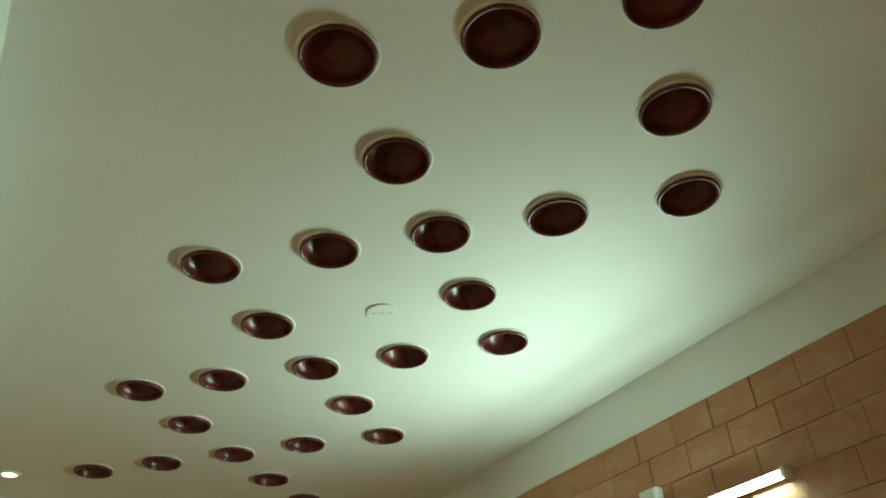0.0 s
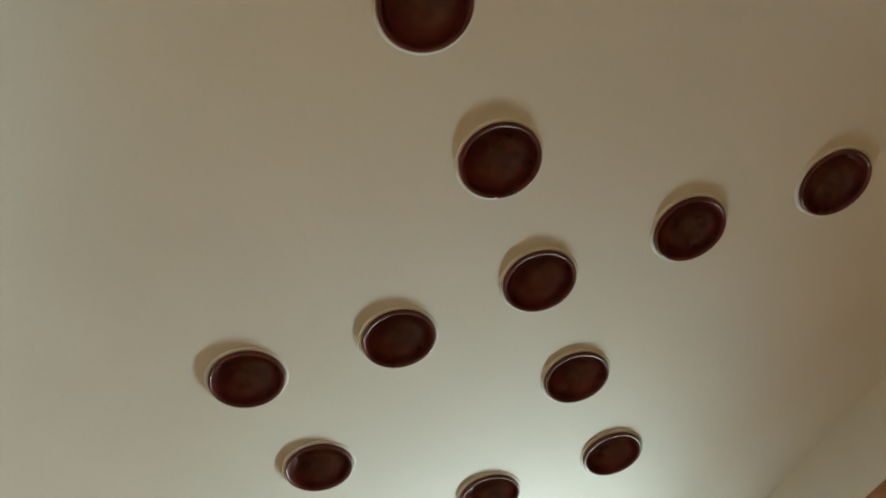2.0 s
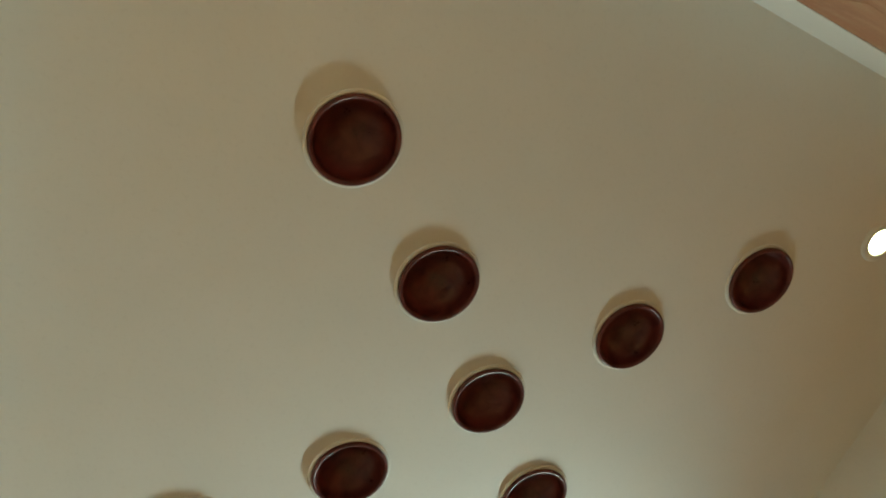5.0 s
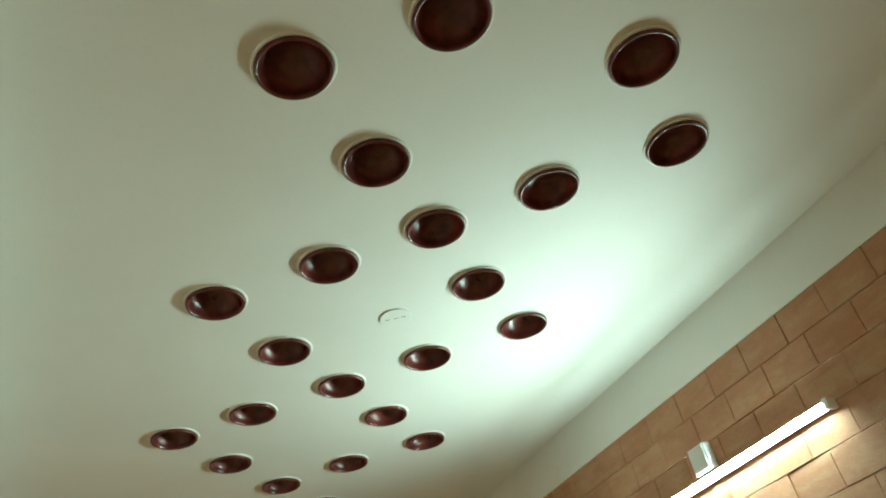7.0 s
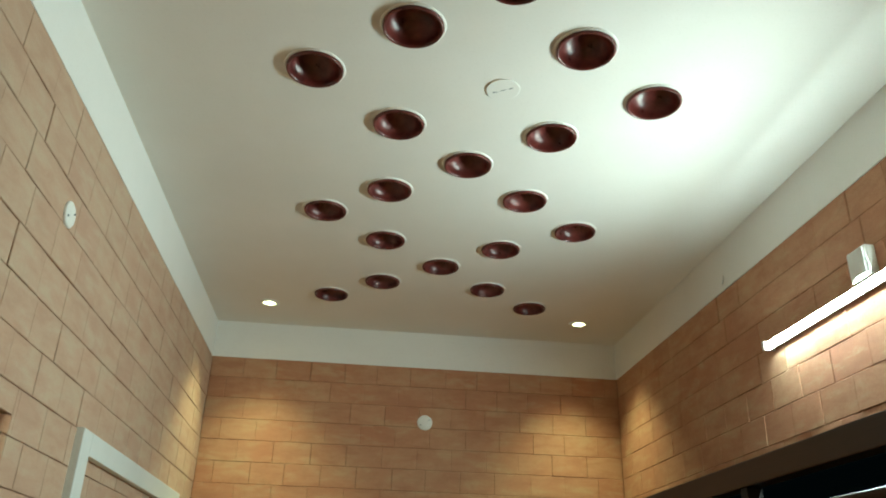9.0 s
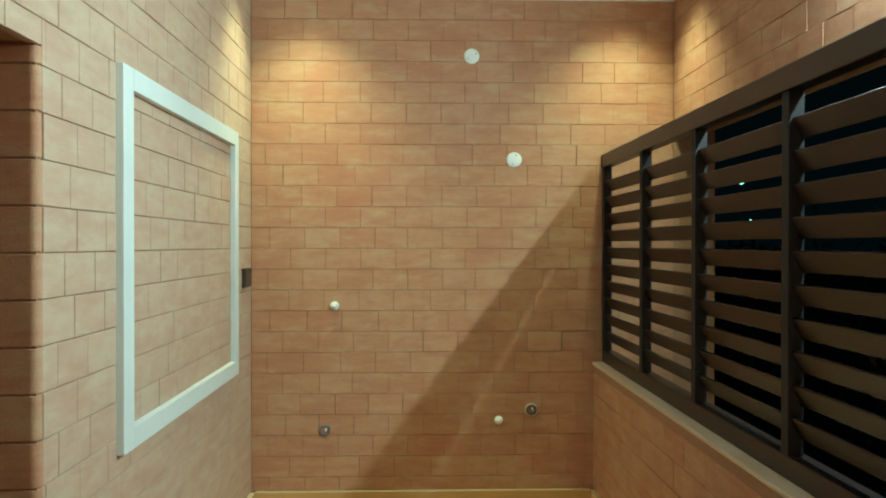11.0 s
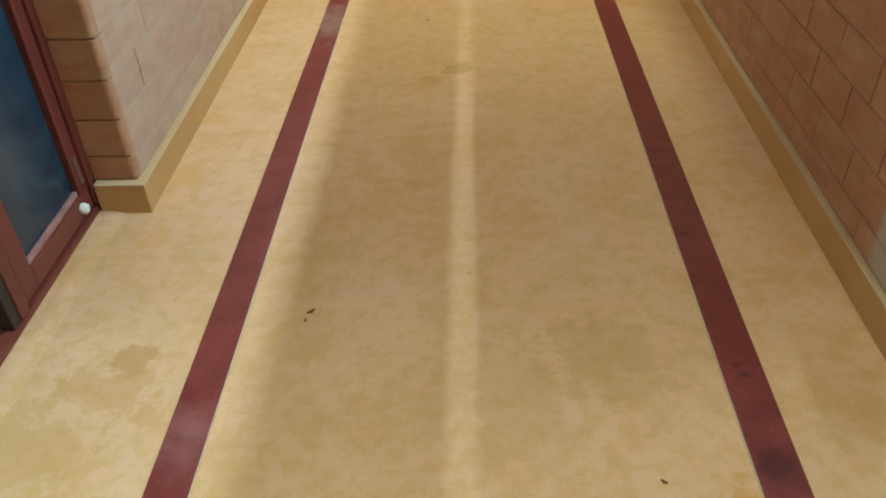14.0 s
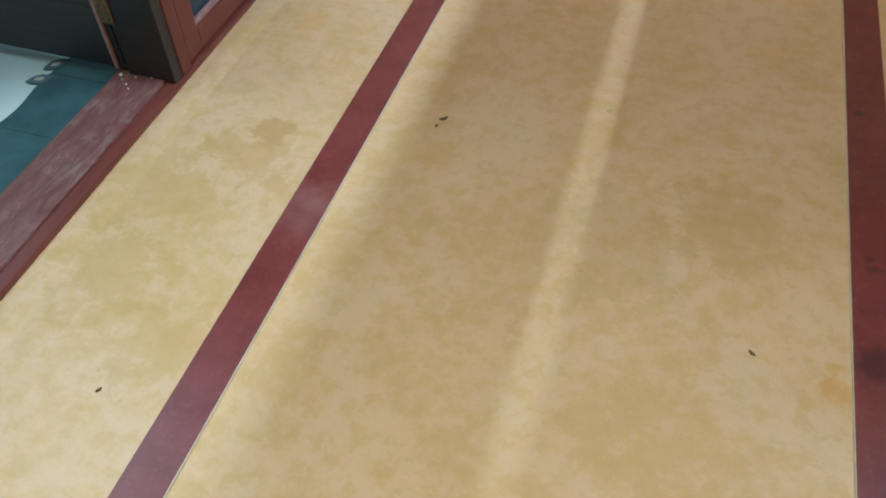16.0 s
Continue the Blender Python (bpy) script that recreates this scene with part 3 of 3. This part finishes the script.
# inner leaf parts coloured dark, as they stand in shade
part("panel", box(XB - 0.85, XB - 0.024, 1.712, 1.75, 0.04, ZD - 0.07, 0.004), M_SHADEDWOOD, leaf)
part("lock_stile", box(XB - 0.93, XB - 0.85, 1.71, 1.755, 0.04, ZD - 0.07, 0.004), M_DOOR, leaf)
part("bottom_rail", box(XB - 0.85, XB - 0.03, 1.707, 1.715, 0.04, 0.22, 0.003), M_SHADEDWOOD, leaf)

# ---- the room behind the door ----
RX = -4.2
room_floor = structure("floor_inside", box(RX, XB - 0.055, YB - 1.2, YJ + 1.6, -0.1, 0.0), M_TILE, "cream tiled floor inside the house", "floor")


def border_tile(y0, y1):
    """A teal border piece whose inner edge swings in to a cusp every 0.48 m."""
    bm = bmesh.new()
    ys = [y0 + (y1 - y0) * i / 16 for i in range(17)]
    edge = [(-1.298 + 0.04 * math.exp(-(((y - 1.826 + 0.24) % 0.48 - 0.24) / 0.035) ** 2) + 0.006 * math.sin(y * 26), y) for y in ys]
    top = bm.faces.new([bm.verts.new((x, y, 0.0035)) for x, y in edge + [(XB - 0.06, y1), (XB - 0.06, y0)]])
    r = bmesh.ops.extrude_face_region(bm, geom=[top])
    bmesh.ops.translate(bm, vec=(0, 0, -0.02), verts=[v for v in r["geom"] if isinstance(v, bmesh.types.BMVert)])
    return bm


for i in range(8):
    y = 0.473 + 0.24 * i
    part("border_tile", border_tile(y + 0.0015, y + 0.2385), M_TEAL, room_floor, "dark teal polished border tile")


def petal(length, width, height):
    bm = bmesh.new()
    n = 12
    top = [bm.verts.new((length * (i / n - 0.5), width * math.sin(math.pi * i / n) ** 0.8, height)) for i in range(n + 1)]
    low = [bm.verts.new((length * (i / n - 0.5), -width * math.sin(math.pi * i / n) ** 0.8, height)) for i in range(1, n)]
    bm.faces.new(top + low[::-1])
    r = bmesh.ops.extrude_face_region(bm, geom=list(bm.faces))
    bmesh.ops.translate(bm, vec=(0, 0, -0.004), verts=[v for v in r["geom"] if isinstance(v, bmesh.types.BMVert)])
    return bm


for x, y, a in ((-1.312, 1.636, 35), (-1.309, 1.709, 55), (-1.312, 1.156, 35), (-1.309, 1.229, 55)):
    part("inlay_petal", petal(0.075, 0.021, 0.005), M_GREY, room_floor, "grey petal inlay", False, pose(x, y, 0, 0, 0, a))
    part("inlay_eye", petal(0.03, 0.008, 0.0065), M_GLASSLINE, room_floor, "white petal inlay", False, pose(x, y, 0, 0, 0, a))
structure("wall_room", box(RX - 0.1, RX, YB - 1.2, YJ + 1.6, 0, 2.9), M_ROOMWALL, "pale painted wall inside the house", "wall")
structure("wall_room_far", box(RX, XL - 0.35, YJ + 1.6, YJ + 1.7, 0, 2.9), M_ROOMWALL, "pale painted wall inside the house", "wall")
structure("wall_room_near", box(RX, XL - 0.13, YB - 1.3, YB - 1.2, 0, 2.9), M_ROOMWALL, "pale painted wall inside the house", "wall")
structure("wall_room_side", box(XL - 0.35, XL - 0.13, YB - 1.2, YB, 0, 2.9), M_ROOMWALL, "pale painted wall inside the house", "wall")
structure("wall_room_head", box(XL - 0.3, XL - 0.13, YB, YJ + 0.02, ZD + 0.01, 2.9), M_ROOMWALL, "pale painted wall above the door", "wall")
structure("ceiling_room", box(RX - 0.1, XL - 0.13, YB - 1.3, YJ + 1.7, 2.9, 3.0), M_ROOMWALL, "white ceiling inside the house", "ceiling")
lamp = new("room_light", bpy.data.lights.new("room_light", "AREA"))
lamp.data.energy, lamp.data.color, lamp.data.size = ROOM[1], ROOM[0], 1.2
lamp.matrix_world = pose(-2.4, 1.55, 2.85)

# ---- the dark garden beyond the screen ----
ground = structure("ground", box(XR + 0.3, 60, -40, 60, -0.5, -0.3), M_SOIL, "dark garden soil at night", "ground")
structure("porch_plinth", box(XR + 0.0, XR + 0.32, YB - 0.2, YE + 0.2, -0.4, -0.02), M_SILL, "cement plinth edge of the porch", "plinth")


def hedge(n, seed):
    rng = random.Random(seed)
    verts, faces = [], []
    for _ in range(n):
        c = Vector((rng.uniform(4.2, 5.6), rng.uniform(-2, 13), 0))
        c.z = -0.3 + rng.random() ** 0.8 * (1.5 + 0.5 * math.sin(c.y * 1.7) + 0.3 * math.sin(c.y * 4.1))
        q = Euler((rng.uniform(-1, 1), rng.uniform(-1, 1), rng.uniform(0, 6.28))).to_matrix()
        s = rng.uniform(0.05, 0.11)
        k = len(verts)
        verts += [c + q @ Vector(v) * s for v in ((-1, 0, 0), (-0.2, 0.4, 0.12), (1, 0, -0.1), (-0.2, -0.4, 0.12))]
        faces += [(k, k + 1, k + 2), (k, k + 2, k + 3)]
    me = bpy.data.meshes.new("hedge")
    me.from_pydata(verts, [], faces)
    me.materials.append(M_GREEN)
    return tagged(new("hedge", me), "dark leafy hedge in the night garden", "hedge", "", "stuff")


hedge(6000, 4)
# glowing blobs on added posts stand for flecks of light among leaves
gl = thing("garden_lamp", "glowing blobs for light flecks among dark leaves, on an added post", "lamp", "", pose(3.2, 7.2, -0.28))
part("post", lathe([(0.05, 0.0), (0.05, 0.03), (0.018, 0.05), (0.018, 1.96), (0.03, 1.97), (0.0, 1.98)], 14), M_BLACK, gl, "", True)
for y, z, r in ((0.0, 2.0, 0.022), (-0.05, 1.955, 0.014), (0.045, 1.90, 0.014), (-0.07, 2.03, 0.010), (0.06, 2.04, 0.009)):
    part("globe", lathe([(0.0, -r), (r * 0.7, -r * 0.7), (r, 0.0), (r * 0.6, r * 0.8), (0.0, r)], 7), M_GARDEN, gl, "glowing pale green blob for a light fleck", False, pose(0, y, z, 20, 0, 0))
# a second added post and blob, for the higher fleck
gl2 = thing("garden_lamp", "glowing blob for a higher light fleck above dark leaves, on an added post", "lamp", "", pose(3.2, 7.463, -0.28))
part("post", lathe([(0.05, 0.0), (0.05, 0.03), (0.016, 0.05), (0.016, 2.36), (0.026, 2.37), (0.0, 2.38)], 14), M_BLACK, gl2, "", True)
part("globe", lathe([(0.0, 2.375), (0.022, 2.39), (0.024, 2.42), (0.014, 2.45), (0.0, 2.455)], 8), M_GARDEN, gl2, "glowing pale green blob for a light fleck")

# ---- dry bits on the floor ----
def dry_leaf(x, y, a, s):
    d = petal(s, s * 0.16, 0.006)
    for v in d.verts:
        v.co.z += 0.25 * abs(v.co.x)
    o = new("dry_leaf", mesh("dry_leaf", d, M_LEAFDRY))
    o.matrix_world = pose(x, y, -0.001, 0, 0, a)
    tagged(o, "tiny curled dry leaf lying on the floor", "leaf", "dry bits on the floor")


for q in ((-0.18, 1.797, 40, 0.024), (0.629, 1.282, -35, 0.016), (-0.582, 0.823, 60, 0.014), (-0.19, 1.765, 70, 0.012), (0.045, 3.75, 20, 0.012)):
    dry_leaf(*q)

# ---- white crumbs on the door sill ----
rng = random.Random(12)
for x, y, r in ((-1.072, 1.688, 0.0055), (-1.028, 1.690, 0.003), (-0.985, 1.700, 0.0025), (-1.035, 1.655, 0.0045), (-1.02, 1.640, 0.003), (-1.06, 1.672, 0.0025)):
    bm = bmesh.new()
    bmesh.ops.create_icosphere(bm, subdivisions=1, radius=r)
    for v in bm.verts:
        v.co *= rng.uniform(0.6, 1.2)
        v.co.z *= 0.6
    crumb = new("crumb", mesh("crumb", bm, M_WHITE))
    crumb.matrix_world = pose(x, y, 0.032 + r * 0.35)
    tagged(crumb, "tiny white plaster crumb lying on the door sill", "crumb", "crumbs on the door sill")

# ---- paint flake on the band ----
fl = new("paint_flake", mesh("paint_flake", petal(0.06, 0.012, 0.004), M_BAND))
fl.matrix_world = pose(XR - 0.001, 3.316, 3.03, 0, -80, 0) @ pose(0, 0, 0, 0, 0, 8)
tagged(fl, "loose curled flake of paint on the white band", "paint flake")

# ---- the blocks of the walls, one by one ----
block_meshes = {}


def block_mesh(w, h, material):
    key = (round(w, 3), round(h, 3), material.name)
    if key not in block_meshes:
        bm = bmesh.new()
        c = 0.0018
        rings = []
        for dx, y in ((0, 0.014), (0, -0.012 + c), (c, -0.012)):
            a, b = key[0] / 2 - dx, key[1] / 2 - dx
            rings.append([bm.verts.new((sx * a, y, sz * b)) for sx, sz in ((-1, -1), (1, -1), (1, 1), (-1, 1))])
        for p, q in zip(rings, rings[1:]):
            for i in range(4):
                bm.faces.new((p[i], p[(i + 1) % 4], q[(i + 1) % 4], q[i]))
        bm.faces.new(rings[-1])
        block_meshes[key] = mesh("brick", bm, material)
    return block_meshes[key]


def lay(parent, place, u0, u1, z_low, seed, zones, gap=1.0, size=BLOCK, material=M_BLOCK):
    """Courses of blocks counted down from the white band. place(u, z) gives a pose whose -y looks into the porch; zones(top, bottom) gives
    the stretches (u0, u1, bottom) to fill in a course."""
    rng = random.Random(seed)
    k = 0
    z1 = ZB
    while z1 > z_low + 0.02:
        z0 = max(z1 - COURSE, z_low)
        cuts, u = [u0], u0 + size * ((0.5 if k % 2 else 1.0) + rng.uniform(-0.12, 0.12))
        while u < u1 - 0.03:
            cuts.append(u)
            u += size * rng.choice((1.0, 1.0, 1.0, 1.0, 0.94, 1.05))
        cuts.append(u1)
        for a, b, low in zones(z1, z0):
            for p, q in zip(cuts, cuts[1:]):
                p, q = max(p, a), min(q, b)
                if q - p > 0.012:
                    w, h = q - p - JOINT * gap * rng.choice((0.15, 0.3, 0.6, 1.0, 1.5)), z1 - low - JOINT * 0.65 * gap
                    ob = new("brick", block_mesh(round(w / 0.001) * 0.001, h, material))
                    ob.parent = parent
                    ob.matrix_local = place((p + q) / 2, (z1 + low) / 2) @ pose(0, rng.uniform(-0.0012, 0.0012), 0, rng.uniform(-0.4, 0.4), rng.uniform(-0.15, 0.15), rng.uniform(-0.45, 0.45))
        z1 = z0
        k += 1


whole = lambda a, b: (lambda top, low: [(a, b, low)])
lay(wall_end, lambda u, z: pose(u, YE + 0.012, z), XL, XR, SK, 3, whole(XL, XR))


def left_zones(top, low):
    if low >= ZD - 0.012:
        return [(YB, YE, low)]
    if top > ZD + 0.03:
        return [(YB, YJ + 0.027, ZD), (YJ + 0.027, YE, low)]
    return [(YJ + 0.027, YE, low)]


# face towards the tube: its light is painted into these blocks
lay(wall_left, lambda u, z: pose(XL - 0.012, u, z, 0, 0, 90), YB, YE, SK, 5, left_zones, 1.3, BLOCK, M_TUBELITBLOCK)


def quoin(h, r=0.02):
    """A corner block with a rounded outer edge and eased beds."""
    bm = bmesh.new()
    back, rings = 0.026, []
    for z, e in ((-h / 2, 0.0025), (-h / 2 + 0.0025, 0.0), (h / 2 - 0.0025, 0.0), (h / 2, 0.0025)):
        arc = [(XL - r + (r - e) * math.sin(v), YJ + r - (r - e) * math.cos(v)) for v in [math.pi / 12 * i for i in range(7)]]
        rings.append([bm.verts.new((x, y, z)) for x, y in [(XD, YJ + back), (XD, YJ + e)] + arc + [(XL - e, YJ + back)]])
    for p, q in zip(rings, rings[1:]):
        for i in range(len(p)):
            j = (i + 1) % len(p)
            bm.faces.new((p[i], p[j], q[j], q[i]))
    bm.faces.new(rings[0])
    bm.faces.new(rings[-1])
    return bm


z1 = ZB
quoins = {}
while z1 > SK + 0.02:
    z0 = max(z1 - COURSE, SK)
    top = min(z1, ZD)
    if top - z0 > 0.03:
        h = round(top - z0 - 0.004, 3)
        if h not in quoins:
            quoins[h] = mesh("brick", quoin(h), M_BLOCK)
        ob = new("brick", quoins[h])
        ob.parent = wall_left
        ob.matrix_local = pose(0, 0, (top + z0) / 2)
    z1 = z0
lay(wall_right, lambda u, z: pose(XR + 0.012, u, z, 0, 0, -90), YB, YE, 2.2, 7, whole(YB, YE))
lay(wall_back, lambda u, z: pose(u, YB - 0.012, z, 0, 0, 180), XL, XR, 1.6, 8, whole(XL, XR))
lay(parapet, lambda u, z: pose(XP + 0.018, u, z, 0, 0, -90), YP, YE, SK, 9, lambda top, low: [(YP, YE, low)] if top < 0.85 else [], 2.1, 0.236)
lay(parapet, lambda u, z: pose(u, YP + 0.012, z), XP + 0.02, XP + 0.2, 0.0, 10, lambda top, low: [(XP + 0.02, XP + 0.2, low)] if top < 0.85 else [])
